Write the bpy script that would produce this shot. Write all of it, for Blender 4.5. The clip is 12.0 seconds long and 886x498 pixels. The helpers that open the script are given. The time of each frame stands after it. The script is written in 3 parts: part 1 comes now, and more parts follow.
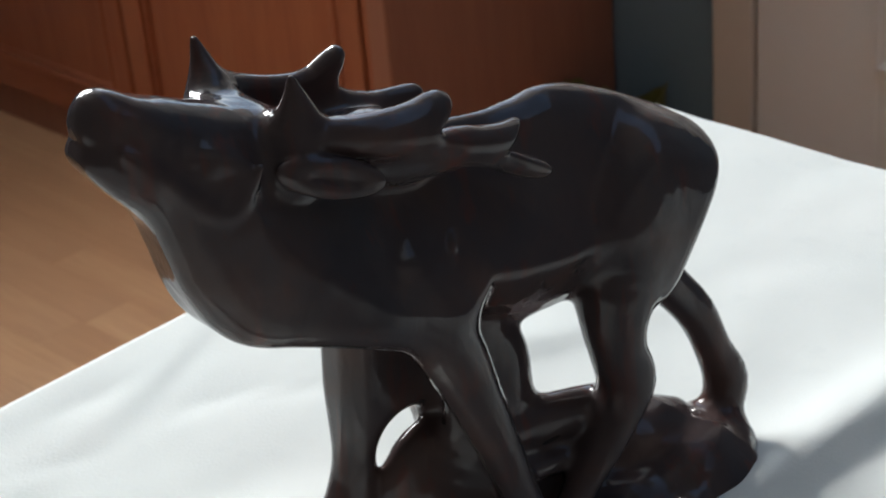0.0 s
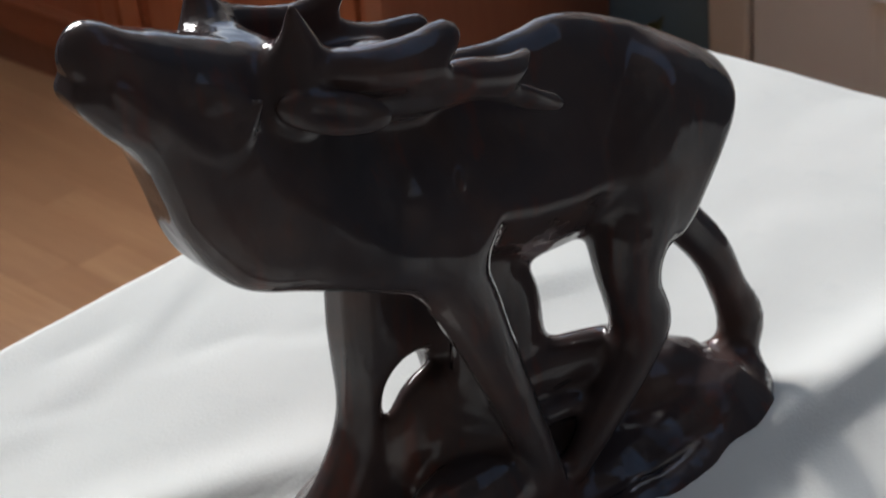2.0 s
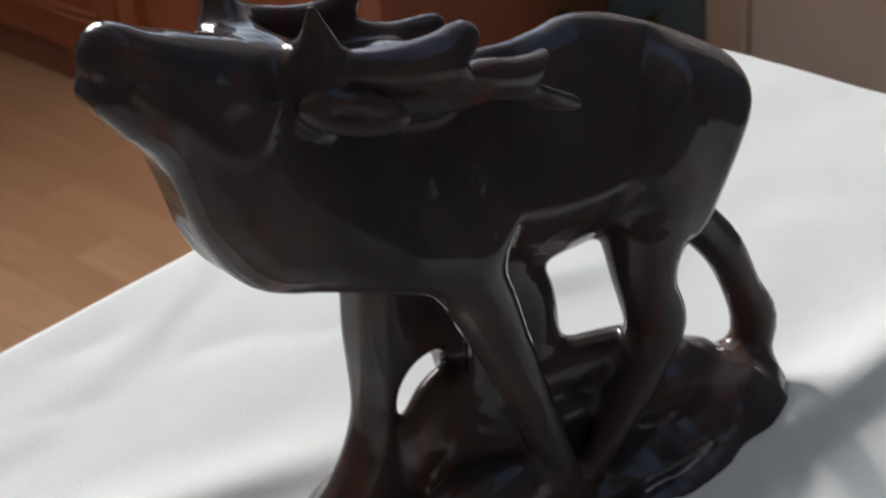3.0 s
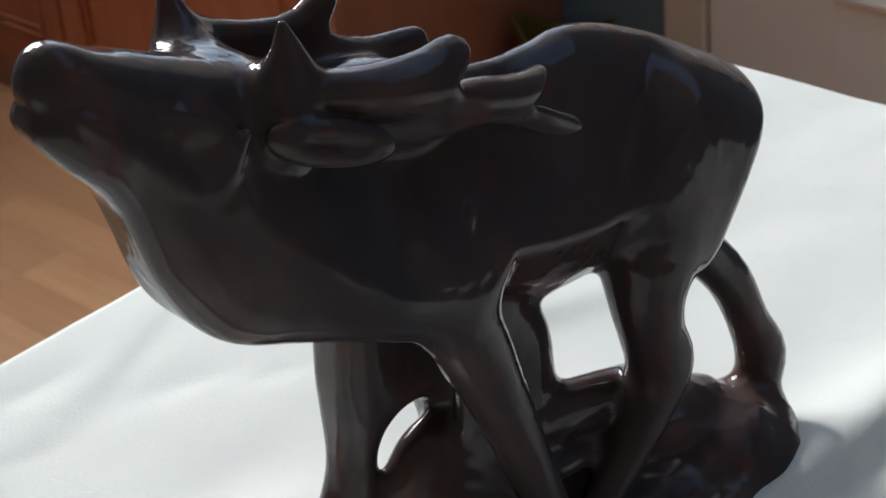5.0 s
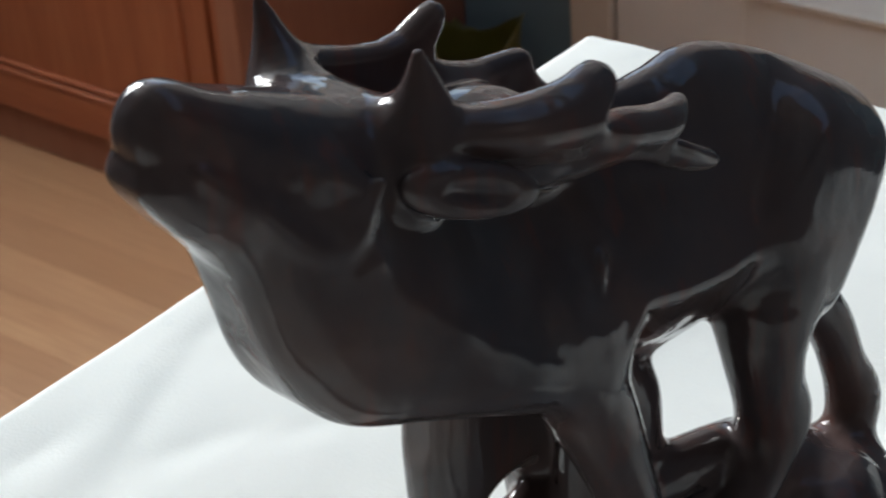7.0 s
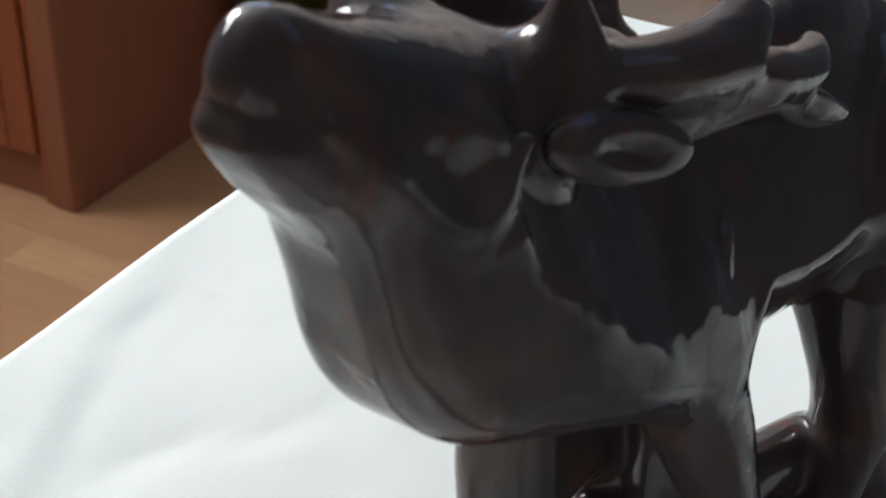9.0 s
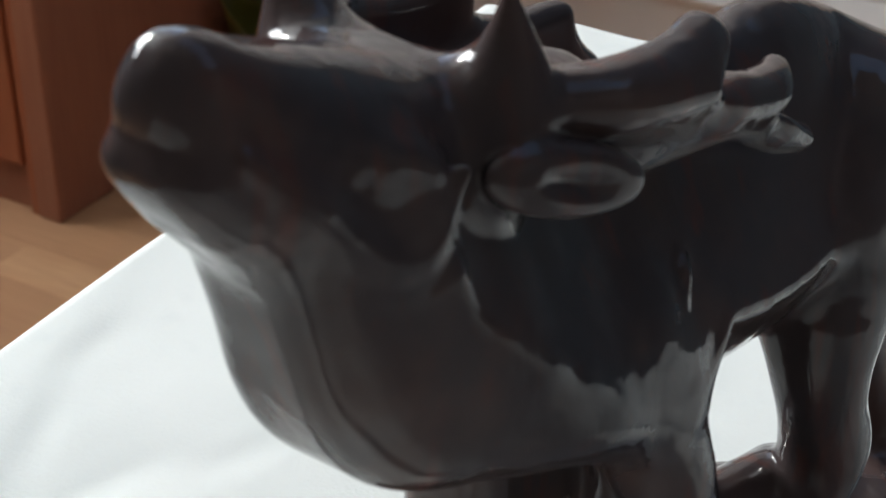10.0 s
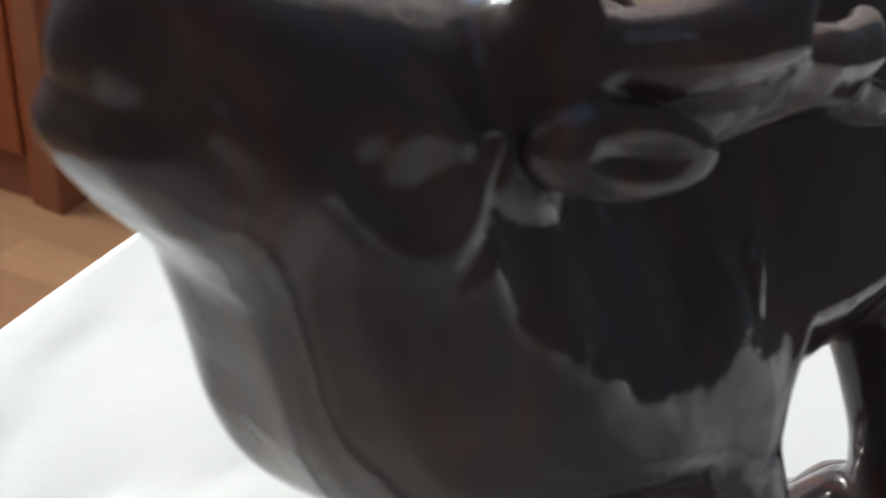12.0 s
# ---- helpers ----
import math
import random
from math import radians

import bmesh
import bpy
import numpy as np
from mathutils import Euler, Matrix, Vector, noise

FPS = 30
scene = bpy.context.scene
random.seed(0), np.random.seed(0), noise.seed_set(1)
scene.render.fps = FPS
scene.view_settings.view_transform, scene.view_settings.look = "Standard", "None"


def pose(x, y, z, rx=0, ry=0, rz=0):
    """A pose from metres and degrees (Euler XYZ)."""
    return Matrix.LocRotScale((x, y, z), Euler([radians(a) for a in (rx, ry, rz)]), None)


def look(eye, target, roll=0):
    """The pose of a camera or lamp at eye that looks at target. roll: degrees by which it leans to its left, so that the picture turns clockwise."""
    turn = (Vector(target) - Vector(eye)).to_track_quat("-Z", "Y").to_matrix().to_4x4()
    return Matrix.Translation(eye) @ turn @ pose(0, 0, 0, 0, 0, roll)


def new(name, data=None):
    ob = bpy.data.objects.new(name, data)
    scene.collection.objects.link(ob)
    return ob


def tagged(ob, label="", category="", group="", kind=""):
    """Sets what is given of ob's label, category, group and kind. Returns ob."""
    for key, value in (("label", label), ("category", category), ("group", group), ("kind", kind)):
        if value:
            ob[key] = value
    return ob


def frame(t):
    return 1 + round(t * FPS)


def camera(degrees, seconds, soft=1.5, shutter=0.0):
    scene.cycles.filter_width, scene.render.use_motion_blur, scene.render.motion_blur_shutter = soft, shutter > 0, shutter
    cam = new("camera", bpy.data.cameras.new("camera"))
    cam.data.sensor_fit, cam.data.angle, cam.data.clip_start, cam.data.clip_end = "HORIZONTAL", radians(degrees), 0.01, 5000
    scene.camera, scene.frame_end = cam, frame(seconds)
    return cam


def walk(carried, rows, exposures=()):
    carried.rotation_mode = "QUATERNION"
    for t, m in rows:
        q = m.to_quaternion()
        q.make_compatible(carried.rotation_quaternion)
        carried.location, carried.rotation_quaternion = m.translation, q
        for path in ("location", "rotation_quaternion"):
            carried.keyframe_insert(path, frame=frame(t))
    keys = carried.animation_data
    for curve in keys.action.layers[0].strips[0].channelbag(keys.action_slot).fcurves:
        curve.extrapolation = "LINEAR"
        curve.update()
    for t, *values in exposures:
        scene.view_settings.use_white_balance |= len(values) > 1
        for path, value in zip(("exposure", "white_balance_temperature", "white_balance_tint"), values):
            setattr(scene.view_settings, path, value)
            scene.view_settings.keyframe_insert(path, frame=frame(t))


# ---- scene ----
cam = camera(28.0, 12.0, shutter=0.8)
cam.data.dof.use_dof, cam.data.dof.focus_distance, cam.data.dof.aperture_fstop = True, 0.385, 54.0

PATH = [
    (0, (0.4973, -0.5884, 0.3297), (-0.2617, 0.1326, -0.2232), -5.1),
    (0.5, (0.4943, -0.5908, 0.3232), (-0.2646, 0.1344, -0.2244), -5.6),
    (1, (0.4931, -0.5855, 0.3280), (-0.2640, 0.1267, -0.2392), -5.3),
    (1.5, (0.4860, -0.5861, 0.3191), (-0.2599, 0.1379, -0.2475), -5.6),
    (2, (0.4819, -0.5796, 0.3209), (-0.2611, 0.1291, -0.2682), -5.6),
    (2.5, (0.4819, -0.5796, 0.3220), (-0.2575, 0.1231, -0.2788), -5.5),
    (3, (0.4754, -0.5819, 0.3226), (-0.2623, 0.1285, -0.2723), -5.4),
    (3.2, (0.4706, -0.5843, 0.3209), (-0.2729, 0.1302, -0.2605), -5.7),
    (4.8, (0.4410, -0.5565, 0.3102), (-0.2771, 0.1711, -0.2871), -5.4),
    (5, (0.4381, -0.5559, 0.3067), (-0.2765, 0.1782, -0.2883), -5.2),
    (5.5, (0.4328, -0.5529, 0.3031), (-0.2836, 0.1812, -0.2883), -5.5),
    (6, (0.4162, -0.5517, 0.3025), (-0.2996, 0.1841, -0.2871), -5.6),
    (6.5, (0.3907, -0.5559, 0.3007), (-0.2711, 0.2309, -0.2853), -3.7),
    (7, (0.3653, -0.5506, 0.2942), (-0.2794, 0.2386, -0.3084), -3.9),
    (7.5, (0.3345, -0.5577, 0.2883), (-0.2427, 0.2788, -0.3191), -1.7),
    (7.7, (0.3262, -0.5559, 0.2818), (-0.2404, 0.2788, -0.3386), -1.6),
    (9.3, (0.2889, -0.5340, 0.2640), (-0.2173, 0.3398, -0.3540), 0.2),
    (9.5, (0.2901, -0.5322, 0.2640), (-0.2108, 0.3463, -0.3516), 0.6),
    (10, (0.2907, -0.5221, 0.2605), (-0.2267, 0.3463, -0.3564), -0.2),
    (10.5, (0.2954, -0.5127, 0.2563), (-0.2297, 0.3546, -0.3552), -0.5),
    (11, (0.2913, -0.5079, 0.2534), (-0.2344, 0.3516, -0.3688), -0.3),
    (11.5, (0.2782, -0.4955, 0.2421), (-0.2368, 0.3718, -0.3777), -0.1),
    (12, (0.2694, -0.4902, 0.2368), (-0.2510, 0.3730, -0.3842), -0.3),
]
EXPOSURES = [(0, -0.05, 6550, 10), (1.0, -0.18, 6550, 10), (2.0, -0.29, 6750, 15), (3.0, -0.29, 6750, 15), (5.0, -0.14, 6600, 12), (7.0, -0.03, 6500, 10), (9.3, -0.02, 6550, 10), (10.0, -0.02, 6550, 10), (11.0, 0.05, 6600, 10), (12.0, 0.09, 6750, 12)]
walk(cam, [(t, look(e, g, r)) for t, e, g, r in PATH], EXPOSURES)

# ---- light: a low sun and the sky through a window, with two added blue openings ----
world = bpy.data.worlds.new("world")
scene.world = world
world.use_nodes = True
wn, wl = world.node_tree.nodes, world.node_tree.links
sky = wn.new("ShaderNodeTexSky")
sky.sky_type, sky.sun_disc = "NISHITA", False
SUN_FROM = Vector((-0.81, 0.325, 0.45)).normalized()
sky.sun_elevation = math.asin(SUN_FROM.z)
sky.sun_rotation = math.atan2(SUN_FROM.x, SUN_FROM.y)
wl.new(sky.outputs[0], wn["Background"].inputs[0])
wn["Background"].inputs[1].default_value = 0.12
sun = new("sun", bpy.data.lights.new("sun", "SUN"))
sun.data.energy, sun.data.angle, sun.data.color = 1.68, radians(5.0), (1.0, 0.97, 0.92)
sun.matrix_world = look(SUN_FROM, (0, 0, 0))

# ---- materials ----


class Mat:
    """A principled material whose nodes are wired by short calls."""

    def __init__(self, name, rough=0.5, metal=0.0, spec=0.5):
        self.m = bpy.data.materials.new(name)
        self.m.use_nodes = True
        self.n, self.l = self.m.node_tree.nodes, self.m.node_tree.links
        self.b = self.n["Principled BSDF"]
        self.b.inputs["Roughness"].default_value = rough
        self.b.inputs["Metallic"].default_value = metal
        self.b.inputs["Specular IOR Level"].default_value = spec
        self.coord = self.n.new("ShaderNodeTexCoord")

    def place(self, scale=(1, 1, 1), rot=(0, 0, 0), shift=None):
        mp = self.n.new("ShaderNodeMapping")
        mp.inputs["Scale"].default_value = scale
        mp.inputs["Rotation"].default_value = rot
        self.l.new(self.coord.outputs["Object"], mp.inputs["Vector"])
        if shift is not None:
            self.l.new(shift, mp.inputs["Location"])
        return mp.outputs[0]

    def noise(self, vec, scale, detail=4.0, rough=0.55, distort=0.0):
        t = self.n.new("ShaderNodeTexNoise")
        t.inputs["Scale"].default_value = scale
        t.inputs["Detail"].default_value = detail
        t.inputs["Roughness"].default_value = rough
        t.inputs["Distortion"].default_value = distort
        self.l.new(vec, t.inputs["Vector"])
        return t.outputs["Fac"]

    def ramp(self, fac, *stops):
        r = self.n.new("ShaderNodeValToRGB")
        e = r.color_ramp.elements
        while len(e) < len(stops):
            e.new(0.5)
        for el, (p, c) in zip(e, stops):
            el.position, el.color = p, (*c, 1) if len(c) == 3 else c
        self.l.new(fac, r.inputs[0])
        return r.outputs[0]

    def mix(self, fac, a, b, blend="MIX"):
        x = self.n.new("ShaderNodeMix")
        x.data_type, x.blend_type = "RGBA", blend
        for sock, v in ((x.inputs[0], fac), (x.inputs[6], a), (x.inputs[7], b)):
            if isinstance(v, (int, float)):
                sock.default_value = v
            elif isinstance(v, tuple):
                sock.default_value = (*v, 1)
            else:
                self.l.new(v, sock)
        return x.outputs[2]

    def math(self, op, a, b):
        x = self.n.new("ShaderNodeMath")
        x.operation = op
        for sock, v in zip(x.inputs, (a, b)):
            if isinstance(v, (int, float)):
                sock.default_value = v
            else:
                self.l.new(v, sock)
        return x.outputs[0]

    def random(self):
        return self.n.new("ShaderNodeObjectInfo").outputs["Random"]

    def set(self, name, v):
        self.l.new(v, self.b.inputs[name])

    def bump(self, h, strength, dist):
        x = self.n.new("ShaderNodeBump")
        x.inputs["Strength"].default_value = strength
        x.inputs["Distance"].default_value = dist
        self.l.new(h, x.inputs["Height"])
        self.l.new(x.outputs[0], self.b.inputs["Normal"])


def glaze():
    """Black stoneware glaze: iron-brown where it ran thin, blue-black where it pooled."""
    m = Mat("black_glaze", 0.1, spec=0.43)
    v = m.place()
    broad = m.noise(v, 22, 3, 0.5, 0.4)
    fine = m.noise(v, 160, 4, 0.6)
    runs = m.noise(m.place((60, 60, 9)), 1.0, 3, 0.6)
    col = m.ramp(broad, (0.3, (0.047, 0.041, 0.045)), (0.52, (0.061, 0.046, 0.046)), (0.75, (0.090, 0.055, 0.048)))
    col = m.mix(m.ramp(runs, (0.56, (0, 0, 0)), (0.72, (0.8, 0.8, 0.8))), col, (0.115, 0.040, 0.030))
    fleck = m.noise(m.place((1, 1, 0.5)), 300, 3, 0.6)
    col = m.mix(m.ramp(fleck, (0.58, (0, 0, 0)), (0.74, (0.4, 0.4, 0.4))), col, (0.080, 0.042, 0.035))
    m.set("Base Color", col)
    m.set("Roughness", m.ramp(fine, (0.3, (0.045, 0.045, 0.045)), (0.75, (0.10, 0.10, 0.10))))
    smudge = m.noise(m.place((1, 1, 0.6)), 38, 5, 0.62, 0.8)
    m.set("Specular IOR Level", m.ramp(smudge, (0.34, (0.10, 0.10, 0.10)), (0.64, (0.40, 0.40, 0.40))))
    mid = m.noise(m.place((1, 1, 0.55)), 75, 2, 0.5, 0.6)
    drip = m.noise(m.place((150, 150, 26)), 1.0, 2, 0.5)
    high = m.math("ADD", broad, m.math("MULTIPLY", fine, 0.05))
    high = m.math("ADD", high, m.math("MULTIPLY", mid, 0.48))
    m.bump(m.math("ADD", high, m.math("MULTIPLY", drip, 0.02)), 0.36, 0.0018)
    return m.m


def cloth():
    m = Mat("white_cloth", 0.92, spec=0.2)
    weave = m.noise(m.place((1, 1, 1)), 900, 2, 0.5)
    soil = m.noise(m.place(), 9, 4, 0.6)
    col = m.ramp(soil, (0.3, (0.695, 0.725, 0.70)), (0.7, (0.765, 0.78, 0.75)))
    stain = m.noise(m.place((1, 1, 1)), 55, 3, 0.6)
    col = m.mix(m.ramp(stain, (0.60, (0, 0, 0)), (0.78, (0.16, 0.16, 0.16))), col, (0.50, 0.54, 0.55))
    m.set("Base Color", col)
    m.bump(weave, 0.25, 0.0006)
    return m.m


def wood(name, dark, mid, light, rough=0.38, along=2, vary=0.28):
    m = Mat(name, rough, spec=0.4)
    sc = [26, 26, 26]
    sc[along] = 1.6
    off = m.n.new("ShaderNodeCombineXYZ")
    r = m.random()
    for i in range(3):
        m.l.new(m.math("MULTIPLY", r, 17.0 + i * 9), off.inputs[i])
    grain = m.noise(m.place(tuple(sc), shift=off.outputs[0]), 1.0, 6, 0.65, 0.6)
    fine = m.noise(m.place(tuple(s * 8 for s in sc), shift=off.outputs[0]), 1.0, 3, 0.6)
    wear = m.noise(m.place(), 3.0, 3, 0.5)
    col = m.ramp(grain, (0.25, dark), (0.5, mid), (0.78, light))
    col = m.mix(0.35, col, m.ramp(fine, (0.3, dark), (0.7, light)))
    col = m.mix(m.math("MULTIPLY", wear, 0.25), col, dark)
    col = m.mix(m.math("MULTIPLY", r, vary), col, dark)
    m.set("Base Color", col)
    m.set("Roughness", m.ramp(wear, (0.3, (rough - 0.08,) * 3), (0.7, (rough + 0.12,) * 3)))
    m.bump(fine, 0.12, 0.001)
    return m.m


def paint(name, base, vary=0.06, rough=0.6, scale=5.0):
    m = Mat(name, rough, spec=0.35)
    v = m.place()
    n = m.noise(v, scale, 5, 0.6)
    lo = tuple(c * (1 - vary) for c in base)
    hi = tuple(min(1, c * (1 + vary)) for c in base)
    m.set("Base Color", m.ramp(n, (0.3, lo), (0.7, hi)))
    m.bump(m.noise(v, 140, 3, 0.6), 0.15, 0.001)
    return m.m


glaze_mat = glaze()
cloth_mat = cloth()
cab_mat = wood("cabinet_wood", (0.25, 0.067, 0.029), (0.375, 0.112, 0.047), (0.46, 0.155, 0.066))
rail_mat = wood("cabinet_rail_wood", (0.27, 0.074, 0.032), (0.385, 0.115, 0.050), (0.47, 0.155, 0.069), along=0)
carcass_mat = wood("carcass_wood", (0.26, 0.095, 0.054), (0.335, 0.130, 0.073), (0.39, 0.162, 0.092), 0.45)
plank_mat = wood("laminate", (0.38, 0.190, 0.098), (0.52, 0.285, 0.150), (0.64, 0.380, 0.205), 0.36, along=0, vary=0.75)
joint_mat = paint("floor_joint", (0.12, 0.065, 0.035))
blue_mat = paint("blue_paint", (0.17, 0.25, 0.30), 0.05, 0.75)
white_mat = paint("white_gloss_paint", (0.80, 0.765, 0.73), 0.03, 0.35)
casing_mat = paint("casing_paint", (0.66, 0.575, 0.49), 0.05, 0.45)
ceiling_mat = paint("ceiling_paint", (0.72, 0.72, 0.70), 0.03, 0.9)
back_mat = paint("back_wall_paint", (0.22, 0.198, 0.185), 0.06, 0.85)
top_mat = paint("worktop_laminate", (0.25, 0.22, 0.20), 0.15, 0.4, 60)
frame_mat = paint("window_frame_paint", (0.75, 0.75, 0.74), 0.03, 0.4)
bag = Mat("yellow_green_plastic", 0.35)
bag.set("Base Color", bag.ramp(bag.noise(bag.place(), 14, 3, 0.6), (0.3, (0.17, 0.145, 0.02)), (0.7, (0.24, 0.20, 0.03))))
bag.b.inputs["Transmission Weight"].default_value = 0.55
bag_mat = bag.m
lint_mat = paint("dark_fluff", (0.05, 0.055, 0.06), 0.3, 0.9, 400)

# ---- plan, in metres: the table's far left corner is the origin ----
FLOOR_Z, CEIL_Z = -0.745, 1.72
CAB_Y, CAB_X, WALL_Y = 0.723, -0.945, 1.137
SIZE = 0.592  # the piece and the cloth's folds are laid out at this share of their true size
WEST_X, EAST_X, SOUTH_Y = -2.095, 2.6, -3.2
WIN = (-0.50, 1.125, 0.70, 1.64)
ADDED_WIN = (-2.05, -0.80, 0.32, 1.68)
SHEEN_ROOF = (-0.30, 2.20, 0.15, 1.08)


def box(bm, x0, x1, y0, y1, z0, z1, bevel=0.0, seg=2):
    v = [bm.verts.new((x, y, z)) for z in (z0, z1) for y in (y0, y1) for x in (x0, x1)]
    faces = []
    for q in ((0, 2, 3, 1), (4, 5, 7, 6), (0, 1, 5, 4), (2, 6, 7, 3), (0, 4, 6, 2), (1, 3, 7, 5)):
        faces.append(bm.faces.new([v[i] for i in q]))
    if bevel:
        edges = list({e for f in faces for e in f.edges})
        bmesh.ops.bevel(bm, geom=edges, offset=bevel, segments=seg, profile=0.5, affect="EDGES")
    return bm


def part(name, bm, mat, parent=None, label="", smooth=False):
    me = bpy.data.meshes.new(name)
    bmesh.ops.recalc_face_normals(bm, faces=bm.faces)
    bm.to_mesh(me)
    bm.free()
    me.materials.append(mat)
    if smooth:
        me.polygons.foreach_set("use_smooth", [True] * len(me.polygons))
    ob = new(name, me)
    if parent:
        ob.parent = parent
    return tagged(ob, label)


def slab(name, mat, dims, label="", category="", bevel=0.0):
    ob = part(name, box(bmesh.new(), *dims, bevel=bevel), mat)
    return tagged(ob, label, category, kind="structure")


def block(name, mat, parent, dims, bevel=0.002, label=""):
    return part(name, box(bmesh.new(), *dims, bevel=bevel), mat, parent, label)


def empty(name, at, label, category, group=""):
    ob = new(name)
    ob.location = at
    return tagged(ob, label, category, group)


def rel(parent, dims):
    p = parent.location
    return (dims[0] - p.x, dims[1] - p.x, dims[2] - p.y, dims[3] - p.y, dims[4] - p.z, dims[5] - p.z)


# ---- shell of the room ----
floor = slab("floor", joint_mat, (WEST_X, EAST_X, SOUTH_Y, WALL_Y, FLOOR_Z - 0.05, FLOOR_Z - 0.0015), "warm brown wood-look laminate floor", "floor")
bm = bmesh.new()
for d in ((WEST_X - 0.15, ADDED_WIN[0], FLOOR_Z, CEIL_Z), (ADDED_WIN[1], EAST_X + 0.15, FLOOR_Z, CEIL_Z), (ADDED_WIN[0], ADDED_WIN[1], FLOOR_Z, ADDED_WIN[2]), (ADDED_WIN[0], ADDED_WIN[1], ADDED_WIN[3], CEIL_Z)):
    box(bm, d[0], d[1], WALL_Y, WALL_Y + 0.15, d[2], d[3])
tagged(part("wall_north", bm, blue_mat), "dull blue painted wall beside the cabinets", "wall", kind="structure")
slab("wall_east", back_mat, (EAST_X, EAST_X + 0.15, SOUTH_Y, WALL_Y, FLOOR_Z, CEIL_Z), "plain dim wall", "wall")
slab("wall_south", back_mat, (WEST_X - 0.15, EAST_X + 0.15, SOUTH_Y - 0.15, SOUTH_Y, FLOOR_Z, CEIL_Z), "plain dim wall", "wall")
# the ceiling is pierced for an opening added overhead
bm = bmesh.new()
for d in ((WEST_X - 0.15, SHEEN_ROOF[0], SOUTH_Y - 0.15, WALL_Y + 0.15), (SHEEN_ROOF[1], EAST_X + 0.15, SOUTH_Y - 0.15, WALL_Y + 0.15), (SHEEN_ROOF[0], SHEEN_ROOF[1], SOUTH_Y - 0.15, SHEEN_ROOF[2]), (SHEEN_ROOF[0], SHEEN_ROOF[1], SHEEN_ROOF[3], WALL_Y + 0.15)):
    box(bm, *d, CEIL_Z, CEIL_Z + 0.1)
tagged(part("ceiling", bm, ceiling_mat), "plain white ceiling with an added opening out of view", "ceiling", kind="structure")
bm = bmesh.new()
for d in ((SOUTH_Y, WIN[0], FLOOR_Z, CEIL_Z), (WIN[1], WALL_Y, FLOOR_Z, CEIL_Z), (WIN[0], WIN[1], FLOOR_Z, WIN[2]), (WIN[0], WIN[1], WIN[3], CEIL_Z)):
    box(bm, WEST_X - 0.15, WEST_X, *d)
tagged(part("wall_west", bm, blue_mat), "blue painted wall with a wide window", "wall", kind="structure")


def window(name, lo, hi, z0, z1, place, label):
    """A framed window in a wall; place turns (along, through, up) into the room's axes."""
    w = tagged(empty(name, (0, 0, 0), label, "window"), kind="structure")

    def bar(kind, a0, a1, t0, t1, c0, c1):
        p, q = place(a0, t0, c0), place(a1, t1, c1)
        block(kind, frame_mat, w, (min(p[0], q[0]), max(p[0], q[0]), min(p[1], q[1]), max(p[1], q[1]), c0, c1), 0.004)

    for d in ((lo, lo + 0.04, z0, z1), (hi - 0.04, hi, z0, z1), (lo + 0.04, hi - 0.04, z0, z0 + 0.04), (lo + 0.04, hi - 0.04, z1 - 0.04, z1)):
        bar("frame", d[0], d[1], 0.07, 0.13, d[2], d[3])
    bar("sill", lo - 0.005, hi + 0.005, -0.06, 0.06, z0 - 0.03, z0)


window("window_1", *WIN, lambda a, t, c: (WEST_X - t, a, c), "white framed window in the blue wall")
# added over the worktop, out of view, so that the glaze mirrors blue
window("added_window", *ADDED_WIN, lambda a, t, c: (a, WALL_Y + t, c), "white framed window over the worktop")
# unseen overhead opening, added to lay a blue sheen on the stag's back
sheen_frame = tagged(empty("sheen_window", (0, 0, CEIL_Z), "white framed opening added unseen in the ceiling for a blue sheen", "window"), kind="structure")
for d in ((SHEEN_ROOF[0], SHEEN_ROOF[0] + 0.04, SHEEN_ROOF[2], SHEEN_ROOF[3]), (SHEEN_ROOF[1] - 0.04, SHEEN_ROOF[1], SHEEN_ROOF[2], SHEEN_ROOF[3]), (SHEEN_ROOF[0] + 0.04, SHEEN_ROOF[1] - 0.04, SHEEN_ROOF[2], SHEEN_ROOF[2] + 0.04), (SHEEN_ROOF[0] + 0.04, SHEEN_ROOF[1] - 0.04, SHEEN_ROOF[3] - 0.04, SHEEN_ROOF[3])):
    block("frame", frame_mat, sheen_frame, (*d, 0.01, 0.06), 0.004)


def pane_light(name, eye, aim, width, height, watts, tint):
    ob = new(name, bpy.data.lights.new(name, "AREA"))
    ob.data.shape, ob.data.size, ob.data.size_y = "RECTANGLE", width, height
    ob.data.energy, ob.data.color = watts, tint
    ob.matrix_world = look(eye, aim)


wy, wz = (WIN[0] + WIN[1]) / 2, (WIN[2] + WIN[3]) / 2
pane_light("window_light", (WEST_X - 0.16, wy, wz), (2, wy, wz), WIN[1] - WIN[0] - 0.14, WIN[3] - WIN[2] - 0.14, 84, (0.90, 0.95, 0.98))
# weak blue lamp in the added north opening
wx, wz = (ADDED_WIN[0] + ADDED_WIN[1]) / 2, (ADDED_WIN[2] + ADDED_WIN[3]) / 2
pane_light("window_light", (wx, WALL_Y + 0.16, wz), (wx, -2, wz), ADDED_WIN[1] - ADDED_WIN[0] - 0.14, ADDED_WIN[3] - ADDED_WIN[2] - 0.14, 5.0, (0.45, 0.68, 1.0))
# blue lamp of the added overhead opening
rx, ry = (SHEEN_ROOF[0] + SHEEN_ROOF[1]) / 2, (SHEEN_ROOF[2] + SHEEN_ROOF[3]) / 2
